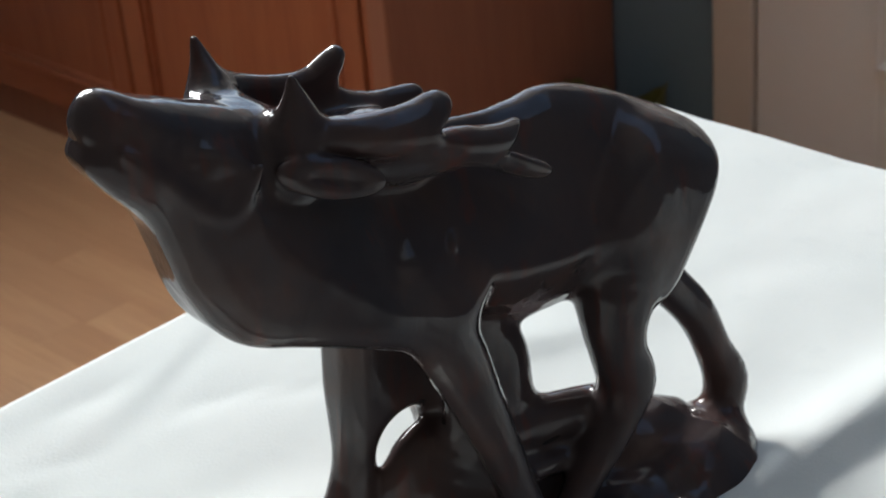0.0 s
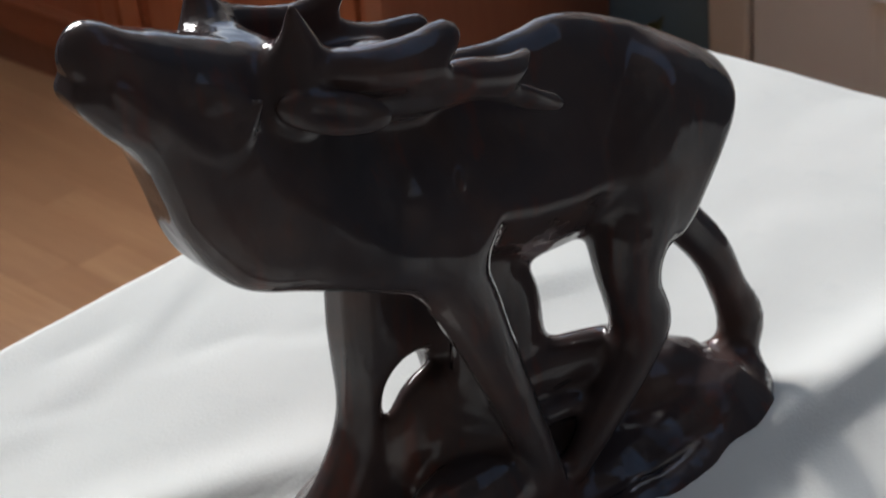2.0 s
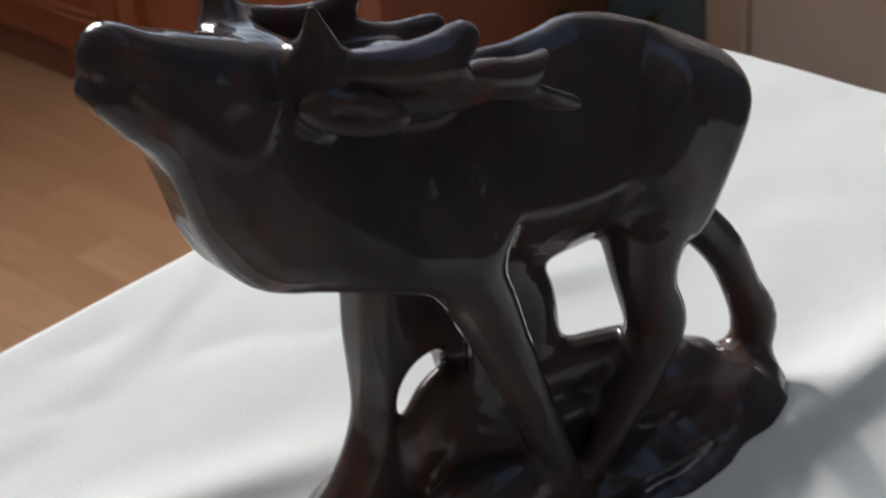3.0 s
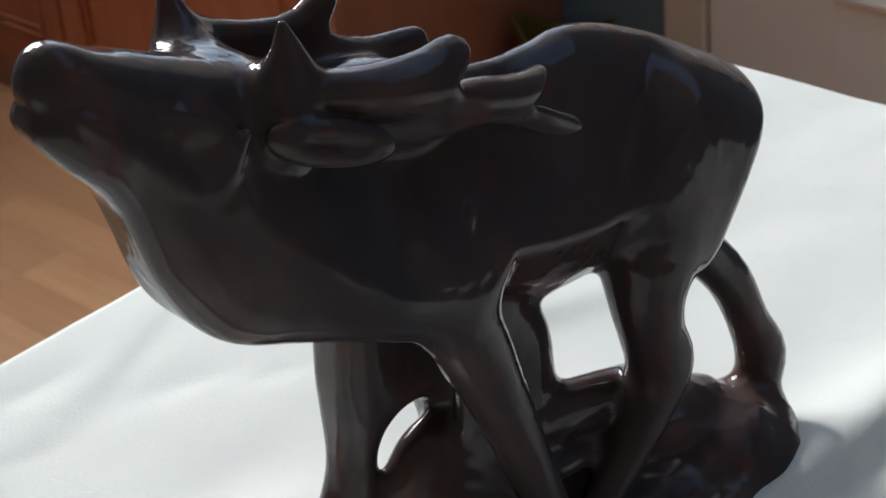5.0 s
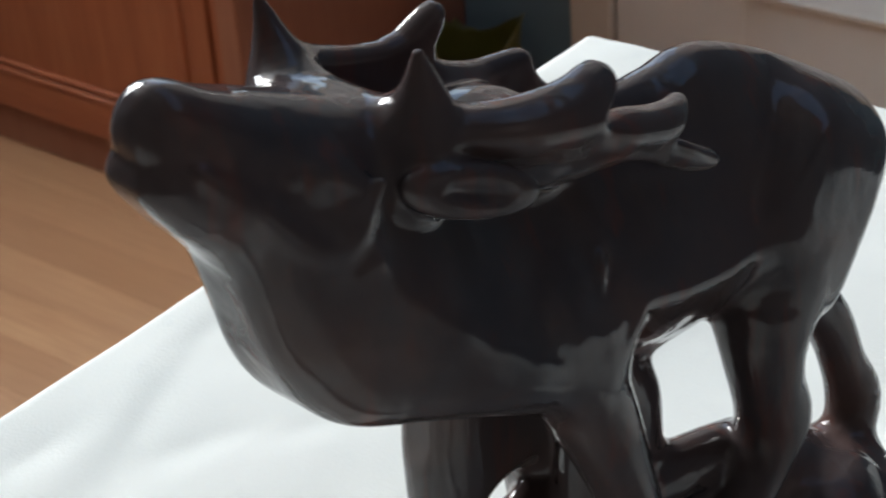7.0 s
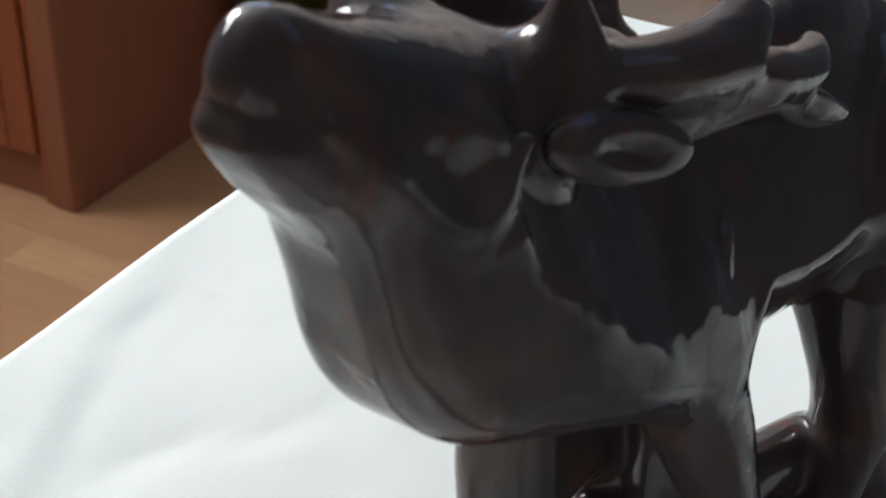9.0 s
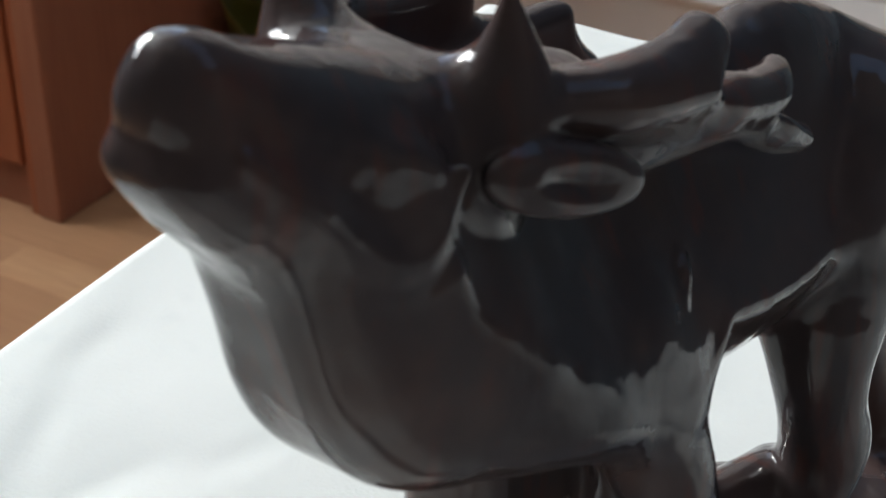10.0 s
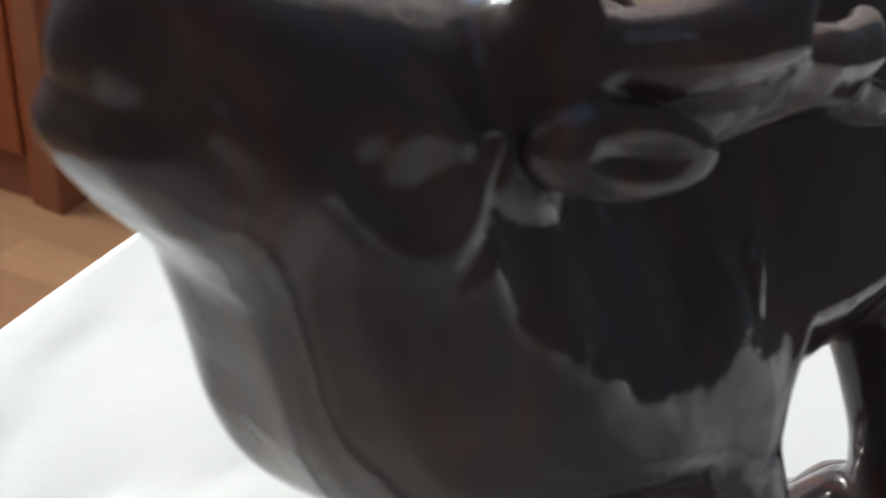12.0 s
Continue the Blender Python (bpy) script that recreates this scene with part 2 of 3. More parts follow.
pane_light("rooflight_light", (rx, ry, CEIL_Z + 0.10), (rx, ry + 0.001, 0), SHEEN_ROOF[1] - SHEEN_ROOF[0], SHEEN_ROOF[3] - SHEEN_ROOF[2], 4.2, (0.30, 0.56, 0.95))


# ---- the door in the blue wall ----
def door():
    c = tagged(empty("door_frame", (-0.706, WALL_Y, FLOOR_Z), "cream painted door casing", "door frame"), kind="structure")
    x0, x1, top = -0.706, 0.07, FLOOR_Z + 2.03
    for d in ((x0 - 0.066, x0 - 0.004, FLOOR_Z, top + 0.08), (x1 + 0.004, x1 + 0.08, FLOOR_Z, top + 0.08), (x0 - 0.004, x1 + 0.004, top + 0.004, top + 0.08)):
        bm = box(bmesh.new(), *rel(c, (d[0], d[1], WALL_Y - 0.022, WALL_Y - 0.001, d[2], d[3])), bevel=0.005)
        part("casing", bm, casing_mat, c)
    d = tagged(empty("door_1", (x0, WALL_Y, FLOOR_Z), "closed white panelled door in a cream casing", "door"), kind="structure")
    y0, y1 = WALL_Y - 0.016, WALL_Y - 0.001
    px0, px1, pz0, pz1 = -0.536, -0.10, -0.500, 0.15
    pz2, pz3 = 0.30, 1.15
    for q in ((x0, px0, FLOOR_Z + 0.006, top), (px1, x1, FLOOR_Z + 0.006, top)):
        block("stile", white_mat, d, rel(d, (q[0], q[1], y0, y1, q[2], q[3])), 0.001)
    for q in ((FLOOR_Z + 0.006, pz0), (pz1, pz2), (pz3, top)):
        block("rail", white_mat, d, rel(d, (px0, px1, y0, y1, *q)), 0.001)
    for a, b in ((pz0, pz1), (pz2, pz3)):
        block("panel", white_mat, d, rel(d, (px0, px1, y1 - 0.005, y1, a, b)), 0.0)
        bm = bmesh.new()
        # bolection moulding round the panel, with a mitred sloping face
        rings = []
        for inset, y in ((0.0, y0 + 0.001), (0.003, y0 - 0.007), (0.010, y0 - 0.009), (0.014, y0 - 0.006), (0.042, y1 - 0.0052)):
            ring = [bm.verts.new((x - d.location.x, y - d.location.y, z - d.location.z)) for x, z in ((px0 - 0.006 + inset, a - 0.006 + inset), (px1 + 0.006 - inset, a - 0.006 + inset), (px1 + 0.006 - inset, b + 0.006 - inset), (px0 - 0.006 + inset, b + 0.006 - inset))]
            rings.append(ring)
        for r, s in zip(rings, rings[1:]):
            for i in range(4):
                bm.faces.new((r[i], r[(i + 1) % 4], s[(i + 1) % 4], s[i]))
        part("moulding", bm, white_mat, d)


door()


# ---- base cabinets ----
def cabinet(x0, x1, label, end=False):
    c = empty("base_cabinet", (x0, CAB_Y, FLOOR_Z), label, "cabinet", "run of base cabinets")
    xe = x1 - 0.045 if end else x1
    block("body", carcass_mat, c, rel(c, (x0 + 0.001, xe - 0.001, CAB_Y + 0.032, WALL_Y - 0.004, FLOOR_Z + 0.05, 0.125)), 0.001)
    block("plinth", carcass_mat, c, rel(c, (x0 + 0.001, xe - 0.001, CAB_Y + 0.012, CAB_Y + 0.03, FLOOR_Z, FLOOR_Z + 0.056)), 0.001)
    if end:
        block("end_panel", carcass_mat, c, rel(c, (xe + 0.012, x1, CAB_Y, WALL_Y - 0.004, FLOOR_Z, 0.125)), 0.003)
        block("corner_post", cab_mat, c, rel(c, (xe, xe + 0.0115, CAB_Y + 0.003, CAB_Y + 0.03, FLOOR_Z, 0.125)), 0.002)
    d0, d1, z0, z1 = x0 + 0.003, xe - 0.003, FLOOR_Z + 0.060, 0.115
    dr = part("door", box(bmesh.new(), *rel(c, (d0 + 0.03, d1 - 0.03, CAB_Y + 0.008, CAB_Y + 0.02, z0 + 0.04, z1 - 0.04))), cab_mat, c, "framed door with a flat panel")
    for q in ((d0, d0 + 0.040), (d1 - 0.040, d1)):
        block("stile", cab_mat, dr, rel(c, (*q, CAB_Y, CAB_Y + 0.022, z0, z1)), 0.003)
    for q in ((z0, z0 + 0.050), (z1 - 0.050, z1)):
        block("rail", rail_mat, dr, rel(c, (d0 + 0.0405, d1 - 0.0405, CAB_Y, CAB_Y + 0.022, *q)), 0.002)
    a0, a1, b0, b1 = d0 + 0.040, d1 - 0.040, z0 + 0.050, z1 - 0.050
    for q in ((a0, a1, b0, b0 + 0.007), (a0, a1, b1 - 0.007, b1), (a0, a0 + 0.007, b0 + 0.0075, b1 - 0.0075), (a1 - 0.007, a1, b0 + 0.0075, b1 - 0.0075)):
        block("bead", rail_mat, dr, rel(c, (q[0], q[1], CAB_Y - 0.002, CAB_Y + 0.014, q[2], q[3])), 0.003)
    a0, a1, b0, b1 = a0 + 0.010, a1 - 0.010, b0 + 0.010, b1 - 0.010
    for q in ((a0, a1, b0, b0 + 0.006), (a0, a1, b1 - 0.006, b1), (a0, a0 + 0.006, b0 + 0.0065, b1 - 0.0065), (a1 - 0.006, a1, b0 + 0.0065, b1 - 0.0065)):
        block("bead", rail_mat, dr, rel(c, (q[0], q[1], CAB_Y + 0.002, CAB_Y + 0.014, q[2], q[3])), 0.0025)
    return c


cabinet(-1.487, CAB_X, "reddish brown wood base cabinet with a plain end panel", end=True)
cabinet(-2.087, -1.487, "reddish brown wood base cabinet with a framed door")
slab("worktop", top_mat, (WEST_X, CAB_X + 0.015, CAB_Y - 0.03, WALL_Y - 0.002, 0.127, 0.165), "plain worktop along the cabinets", "worktop", 0.004)


# ---- a thin plastic bag on the floor between the cabinets and the door ----
def plastic_bag(x, y):
    bm = bmesh.new()
    rings, turns = 12, 40
    rows = []
    for i in range(rings):
        h = i / (rings - 1)
        row = []
        for j in range(turns):
            a = 2 * math.pi * j / turns
            crumple = noise.noise(Vector((2.2 * math.cos(a), 2.2 * math.sin(a), 5 * h))) + 0.5 * noise.noise(Vector((6 * math.cos(a), 6 * math.sin(a), 9 * h)))
            r = (0.046 + 0.014 * h) * (1 + 0.16 * crumple)
            z = 0.002 + 0.150 * h + (0.022 * math.sin(2 * a + 0.6) + 0.012 * crumple) * h * h
            row.append(bm.verts.new((1.05 * r * math.cos(a), r * math.sin(a), z)))
        rows.append(row)
    for r, q in zip(rows, rows[1:]):
        for j in range(turns):
            bm.faces.new((r[j], r[(j + 1) % turns], q[(j + 1) % turns], q[j]))
    bm.faces.new(rows[0])
    ob = part("plastic_bag", bm, bag_mat, smooth=True)
    ob.location = (x, y, FLOOR_Z)
    t = ob.modifiers.new("thickness", "SOLIDIFY")
    t.thickness = 0.0012
    tagged(ob, "crumpled translucent yellow-green plastic bag on the floor", "plastic bag")


plastic_bag(-0.868, 1.045)


# ---- table and cloth ----
TW, TL = 0.53, 1.18


def table():
    t = empty("table", (TW / 2, -TL / 2, FLOOR_Z), "wooden table under a white cloth", "table")
    block("tabletop", cab_mat, t, rel(t, (0.012, TW - 0.012, -TL + 0.012, -0.012, -0.035, -0.012)), 0.004)
    for x in (0.05, TW - 0.11):
        for y in (-TL + 0.05, -0.11):
            block("leg", cab_mat, t, rel(t, (x, x + 0.06, y, y + 0.06, FLOOR_Z, -0.036)), 0.004)
    for d in ((0.06, 0.08, -TL + 0.12, -0.12), (TW - 0.08, TW - 0.06, -TL + 0.12, -0.12), (0.12, TW - 0.12, -0.08, -0.06), (0.12, TW - 0.12, -TL + 0.06, -TL + 0.08)):
        block("apron", cab_mat, t, rel(t, (*d, -0.12, -0.036)), 0.002)


table()


def bump_at(d, width):
    return math.exp(-(d / width) ** 2)


def cloth_height(x, y):
    """Soft creases of the cloth."""
    d = x - 0.402 - 0.09 * (y + 0.33)
    h = 0.0125 * bump_at(d, 0.030 if d < 0 else 0.0135)
    d = x - 0.207 - 0.42 * (y + 0.575)
    h += 0.0075 * bump_at(d, 0.030 if d < 0 else 0.0140) * bump_at(y + 0.61, 0.12)
    h += 0.0030 * bump_at(x - 0.205 - 0.45 * (y + 0.32), 0.017) * bump_at(y + 0.31, 0.075)
    for cx, cy, turn in ((0.030, -0.410, 0.05), (0.033, -0.532, 0.15), (0.055, -0.475, -0.4), (0.132, -0.442, 0.4), (0.100, -0.475, 0.4), (0.075, -0.58, 0.4)):
        h -= 0.0011 * bump_at(x - cx - turn * (y - cy), 0.008) * bump_at(y - cy, 0.026)
    h += 0.0008 * bump_at(x - 0.03 - 0.05 * math.sin(7 * y), 0.014)
    h += 0.0016 * bump_at(x - 0.19 - 0.15 * (y + 0.3), 0.016) * bump_at(y + 0.32, 0.10)
    n = noise.fractal(Vector((x * 7, y * 3.2, 0.3)), 1.0, 2.0, 3)
    crease = noise.noise(Vector((x * 11 + y * 4, y * 5 - x * 3, 2.0)))
    where = max(0.0, noise.noise(Vector((x * 6, y * 6, 9.0))))
    h -= 0.0007 * where * bump_at(crease, 0.05)
    return h + 0.0018 * n + 0.0006 * noise.noise(Vector((x * 26, y * 17, 4.0)))


def fold(u, length, r=0.007):
    """Where the cloth's width u lies: along the top, over a rounded edge, then down."""
    for sign, past in ((-1, -u - 0.007), (1, u - length)):
        if past > -r:
            a = (past + r) / r
            edge = -0.007 if sign < 0 else length
            if a < math.pi / 2:
                return edge + sign * (math.sin(a) * r - r), r * (math.cos(a) - 1)
            return edge, -r - (past + r - r * math.pi / 2)
    return u, 0.0


def tablecloth():
    bm = bmesh.new()

    def steps(length):
        edge = [-0.16, -0.12, -0.08, -0.04, -0.02, -0.008, -0.004, -0.001, 0.002, 0.005, 0.010]
        n = int(length / 0.006)
        return edge + [0.012 + (length - 0.024) * i / n for i in range(n + 1)] + [length - e for e in reversed(edge)]

    wide, long = TW / SIZE, TL / SIZE
    us, vs = steps(wide), steps(long)
    grid = []
    for u in us:
        x, zx = fold(u, wide)
        row = []
        for v in vs:
            y, zy = fold(v, long)
            y = -y
            z = zx + zy
            if zx < -0.008 and zy < -0.008:
                z = min(zx, zy) - 0.02
            lift = cloth_height(x, y) if z > -0.02 else 0.0
            sway = 0.0
            if z < -0.01:
                sway = 0.006 * math.sin(19 * (x + y)) * min(1, -z / 0.1)
            row.append(bm.verts.new(SIZE * Vector((x + (sway if zx < -0.008 else 0), y + (sway if zy < -0.008 else 0), z + lift - 0.002))))
        grid.append(row)
    for i in range(len(us) - 1):
        for j in range(len(vs) - 1):
            bm.faces.new((grid[i][j], grid[i][j + 1], grid[i + 1][j + 1], grid[i + 1][j]))
    ob = part("tablecloth", bm, cloth_mat, smooth=True)
    s = ob.modifiers.new("thickness", "SOLIDIFY")
    s.thickness, s.offset = 0.0008, -1
    return tagged(ob, "plain white cloth with soft creases over the table", "tablecloth")


tablecloth()


def lint(x, y, size, turn):
    """A crumb of dark fluff that lies on the cloth."""
    bm = bmesh.new()
    bmesh.ops.create_icosphere(bm, subdivisions=2, radius=size)
    for v in bm.verts:
        k = 1 + 0.5 * noise.noise(v.co * (2.2 / size))
        v.co = Vector((v.co.x * 1.5 * k, v.co.y * 0.75 * k, v.co.z * 0.5 * k))
    ob = part("lint_crumb", bm, lint_mat, smooth=True)
    ob.matrix_world = pose(SIZE * x, SIZE * y, SIZE * (cloth_height(x, y) - 0.002) + size * 0.3, 0, 0, turn)
    tagged(ob, "tiny dark crumb of fluff on the white cloth", "crumb", "crumbs on the cloth")


for crumb in ((0.352, -0.227, 0.0008, 100), (0.064, -0.557, 0.0005, 30), (0.377, -0.257, 0.0004, 60), (0.050, -0.470, 0.0003, 0), (0.300, -0.180, 0.0004, 40)):
    lint(*crumb)


# ---- laminate strips ----
def laminate():
    rng = random.Random(7)
    wid, length, gap = 0.066, 0.46, 0.0003
    bm = box(bmesh.new(), gap / 2, length - gap / 2, gap / 2, wid - gap / 2, -0.004, 0.0, 0.0002, 1)
    strip = part("strip", bm, plank_mat, floor)
    me = strip.data
    bpy.data.objects.remove(strip)
    rest = bmesh.new()
    rows = int((WALL_Y - SOUTH_Y) / wid)
    for i in range(rows):
        y = WALL_Y - (i + 1) * wid
        x = WEST_X - rng.random() * length
        while x < EAST_X:
            near = -0.75 < y < 0.62 and x > -2.4 and x < 0.05
            if near and x > WEST_X:
                ob = new("strip", me)
                ob.parent, ob.location = floor, (x, y, FLOOR_Z)
            else:
                a, e = max(x, WEST_X), min(x + length, EAST_X)
                if e - a > 0.02:
                    box(rest, a + gap / 2, e - gap / 2, y + gap / 2, y + wid - gap / 2, FLOOR_Z - 0.0012, FLOOR_Z)
            x += length
    tagged(part("strips", rest, plank_mat, floor), kind="stuff")


laminate()

# ---- the glazed stag: a solid blended from tapered limbs on a fine lattice ----
STEP = 0.0009
LOW, HIGH = np.array((-0.196, -0.105, -0.006)), np.array((0.2, 0.075, 0.318))
COUNT = np.ceil((HIGH - LOW) / STEP).astype(int)
AXES = [(LOW[i] + STEP * np.arange(COUNT[i])).astype(np.float32) for i in range(3)]
FIELD = np.full(COUNT, 0.05, np.float32)


def lattice(lo, hi):
    a = np.clip(((np.array(lo) - LOW) / STEP).astype(int), 0, COUNT)
    b = np.clip(((np.array(hi) - LOW) / STEP).astype(int) + 2, 0, COUNT)
    cut = tuple(slice(i, j) for i, j in zip(a, b))
    return cut, [AXES[0][cut[0]][:, None, None], AXES[1][cut[1]][None, :, None], AXES[2][cut[2]][None, None, :]]


def merge(cut, d, k, carve=False):
    old = FIELD[cut]
    if carve:
        d = -d
        h = np.maximum(k - np.abs(old - d), 0) / k
        FIELD[cut] = np.maximum(old, d) + h * h * k / 4
    else:
        h = np.maximum(k - np.abs(old - d), 0) / k
        FIELD[cut] = np.minimum(old, d) - h * h * k / 4


def limb(a, b, ra, rb, k=0.008, wide=1.0, carve=False):
    """A tapered limb from a to b (backward, sideways, up); wide stretches it sideways."""
    a, b = np.array(a, float), np.array(b, float)
    pad = max(ra, rb) * max(1, wide) + 2 * k + 0.004
    cut, (s, w, z) = lattice(np.minimum(a, b) - pad, np.maximum(a, b) + pad)
    scale = np.array((1, 1 / wide, 1))
    mid = (a[1] + b[1]) / 2
    aa, bb = a.copy(), b.copy()
    aa[1], bb[1] = mid + (a[1] - mid) / wide, mid + (b[1] - mid) / wide
    ww = mid + (w - mid) / wide
    ab = bb - aa
    L = max(float(ab @ ab), 1e-9)
    h = np.clip(((s - aa[0]) * ab[0] + (ww - aa[1]) * ab[1] + (z - aa[2]) * ab[2]) / L, 0, 1)
    d = np.sqrt((s - aa[0] - h * ab[0]) ** 2 + (ww - aa[1] - h * ab[1]) ** 2 + (z - aa[2] - h * ab[2]) ** 2)
    merge(cut, (d - ra - (rb - ra) * h).astype(np.float32), k, carve)


def lump(c, r, k=0.008, tilt=0.0, yaw=0.0, carve=False):
    """An ellipsoid; tilt turns it in the upright lengthwise plane, yaw about the upright."""
    pad = max(r) + 2 * k + 0.004
    c = np.array(c, float)
    cut, (s, w, z) = lattice(c - pad, c + pad)
    s, w, z = s - c[0], w - c[1], z - c[2]
    if yaw:
        cy, sy = math.cos(radians(yaw)), math.sin(radians(yaw))
        s, w = s * cy + w * sy, w * cy - s * sy
    if tilt:
        ct, st = math.cos(radians(tilt)), math.sin(radians(tilt))
        s, z = s * ct + z * st, z * ct - s * st
    k0 = np.sqrt((s / r[0]) ** 2 + (w / r[1]) ** 2 + (z / r[2]) ** 2)
    k1 = np.sqrt((s / r[0] ** 2) ** 2 + (w / r[1] ** 2) ** 2 + (z / r[2] ** 2) ** 2) + 1e-6
    merge(cut, (k0 * (k0 - 1) / k1).astype(np.float32), k, carve)


def chain(points, k=0.008, wide=1.0, carve=False, join=0.004):
    """Tapered limbs end to end, blended among themselves first and then into the body."""
    raw = np.array([(*p, r) for p, r in points], float)
    if len(raw) > 2:
        ext = np.vstack((2 * raw[0] - raw[1], raw, 2 * raw[-1] - raw[-2]))
        fine = []
        for i in range(1, len(raw)):
            p0, p1, p2, p3 = ext[i - 1:i + 3]
            for u in (0, 0.25, 0.5, 0.75):
                fine.append(0.5 * (2 * p1 + (p2 - p0) * u + (2 * p0 - 5 * p1 + 4 * p2 - p3) * u * u + (3 * p1 - p0 - 3 * p2 + p3) * u ** 3))
        raw, join = np.array(fine + [raw[-1]]), 0.0002
    pts = [(q[:3], q[3]) for q in raw]
    pad = max(r for p, r in pts) * max(1, wide) + 2 * k + 0.004
    lo, hi = np.min([p for p, r in pts], axis=0) - pad, np.max([p for p, r in pts], axis=0) + pad
    cut, (s, w, z) = lattice(lo, hi)
    total = None
    for (a, ra), (b, rb) in zip(pts, pts[1:]):
        mid = (a[1] + b[1]) / 2
        aa, bb = a.copy(), b.copy()
        aa[1], bb[1] = mid + (a[1] - mid) / wide, mid + (b[1] - mid) / wide
        ww = mid + (w - mid) / wide
        ab = bb - aa
        h = np.clip(((s - aa[0]) * ab[0] + (ww - aa[1]) * ab[1] + (z - aa[2]) * ab[2]) / max(float(ab @ ab), 1e-9), 0, 1)
        d = np.sqrt((s - aa[0] - h * ab[0]) ** 2 + (ww - aa[1] - h * ab[1]) ** 2 + (z - aa[2] - h * ab[2]) ** 2) - ra - (rb - ra) * h
        if total is None:
            total = d
        else:
            g = np.maximum(join - np.abs(total - d), 0) / join
            total = np.minimum(total, d) - g * g * join / 4
    merge(cut, total.astype(np.float32), k, carve)


def rounded(points, times=2):
    """Cuts the corners of a closed outline."""
    p = np.array(points, float)
    for i in range(times):
        q = np.roll(p, -1, axis=0)
        p = np.stack((0.75 * p + 0.25 * q, 0.25 * p + 0.75 * q), 1).reshape(-1, 2)
    return p


def inside_out(p, s, z):
    """Distance to a closed outline in the upright lengthwise plane, negative inside."""
    best, sign = np.full(np.broadcast(s, z).shape, 1e9), np.ones(np.broadcast(s, z).shape)
    for a, b in zip(p, np.roll(p, -1, axis=0)):
        e = b - a
        h = np.clip(((s - a[0]) * e[0] + (z - a[1]) * e[1]) / max(float(e @ e), 1e-12), 0, 1)
        best = np.minimum(best, (s - a[0] - h * e[0]) ** 2 + (z - a[1] - h * e[1]) ** 2)
        if a[1] != b[1]:
            x = a[0] + (z - a[1]) / e[1] * e[0]
            sign = np.where(((z >= min(a[1], b[1])) & (z < max(a[1], b[1]))) & (s < x), -sign, sign)
    return np.sqrt(best) * sign


def ease(x, at, to, blur=0.0055):
    """Values between marks, with the corners smoothed."""
    fine = np.linspace(at[0] - 0.05, at[-1] + 0.05, 801)
    bell = np.exp(-0.5 * (np.arange(-60, 61) * (fine[1] - fine[0]) / blur) ** 2)
    vals = np.pad(np.interp(fine, at, to), 60, mode="edge")
    return np.interp(x, fine, np.convolve(vals, bell / bell.sum(), mode="valid"))


def soft(x, k):
    return np.where(x > 8 * k, x, k * np.log1p(np.exp(np.minimum(x / k, 8.1))))


def plate(outline, middle, half, edge, k, cuts=2):
    """A thick plate cut to an outline; middle and half give its sideways place and half thickness."""
    p = rounded(outline, cuts)
    m = 0.045
    cut, (s, w, z) = lattice((p[:, 0].min() - 0.02, middle - m, p[:, 1].min() - 0.02), (p[:, 0].max() + 0.02, middle + m, p[:, 1].max() + 0.02))
    flat = inside_out(p, s, z)
    bend, thick = half(s, z)
    r = np.minimum(edge(s) if callable(edge) else edge, 0.92 * thick)
    q1, q2 = flat + r, np.abs(w - middle - bend) - (thick - r)
    d = np.sqrt(np.maximum(q1, 0) ** 2 + np.maximum(q2, 0) ** 2) + np.minimum(np.maximum(q1, q2), 0) - r
    merge(cut, (0.9 * d).astype(np.float32), k)


# rocks and foot of the piece
lump((0.040, -0.010, 0.0), (0.118, 0.058, 0.030), 0.01)
lump((-0.060, -0.028, 0.006), (0.042, 0.034, 0.034), 0.012)
lump((0.118, 0.026, 0.012), (0.036, 0.028, 0.024), 0.008, yaw=-20)
lump((0.142, 0.012, 0.010), (0.026, 0.028, 0.020), 0.006)
chain([((0.002, 0.010, 0.080), 0.013), ((0.035, 0.013, 0.0770), 0.0115), ((0.068, 0.016, 0.069), 0.0125)], 0.008)
lump((0.040, 0.004, 0.034), (0.036, 0.018, 0.038), 0.012)
lump((-0.018, -0.012, 0.048), (0.034, 0.017, 0.041), 0.010)
lump((0.080, 0.028, 0.008), (0.050, 0.020, 0.020), 0.008)
lump((0.104, 0.002, 0.030), (0.036, 0.022, 0.018), 0.008, tilt=-8)
lump((-0.022, 0.020, 0.024), (0.044, 0.022, 0.030), 0.008, tilt=-8)
chain([((0.010, 0.022, 0.060), 0.006), ((0.060, 0.020, 0.050), 0.006)], 0.006)
chain([((-0.030, 0.040, 0.006), 0.010), ((0.010, 0.052, 0.006), 0.011), ((0.040, 0.0565, 0.007), 0.0115), ((0.072, 0.0565, 0.008), 0.0115), ((0.103, 0.0505, 0.008), 0.0115), ((0.130, 0.0445, 0.009), 0.0115), ((0.146, 0.0330, 0.010), 0.0120), ((0.154, 0.0160, 0.010), 0.0125)], 0.006)
lump((0.060, 0.030, 0.0), (0.090, 0.032, 0.015), 0.008)
# the rock is broken into ledges
DEEP = int(0.084 / STEP)
S3, W3, Z3 = AXES[0][:, None, None], AXES[1][None, :, None], AXES[2][None, None, :DEEP]
crag = np.abs(np.sin(95 * S3 + 2.2 * np.sin(70 * W3 + 40 * Z3))) + np.abs(np.sin(88 * W3 + 1.7 * np.sin(60 * S3 - 50 * Z3))) + np.abs(np.sin(120 * Z3 + 1.5 * np.sin(75 * S3 + 30 * W3)))
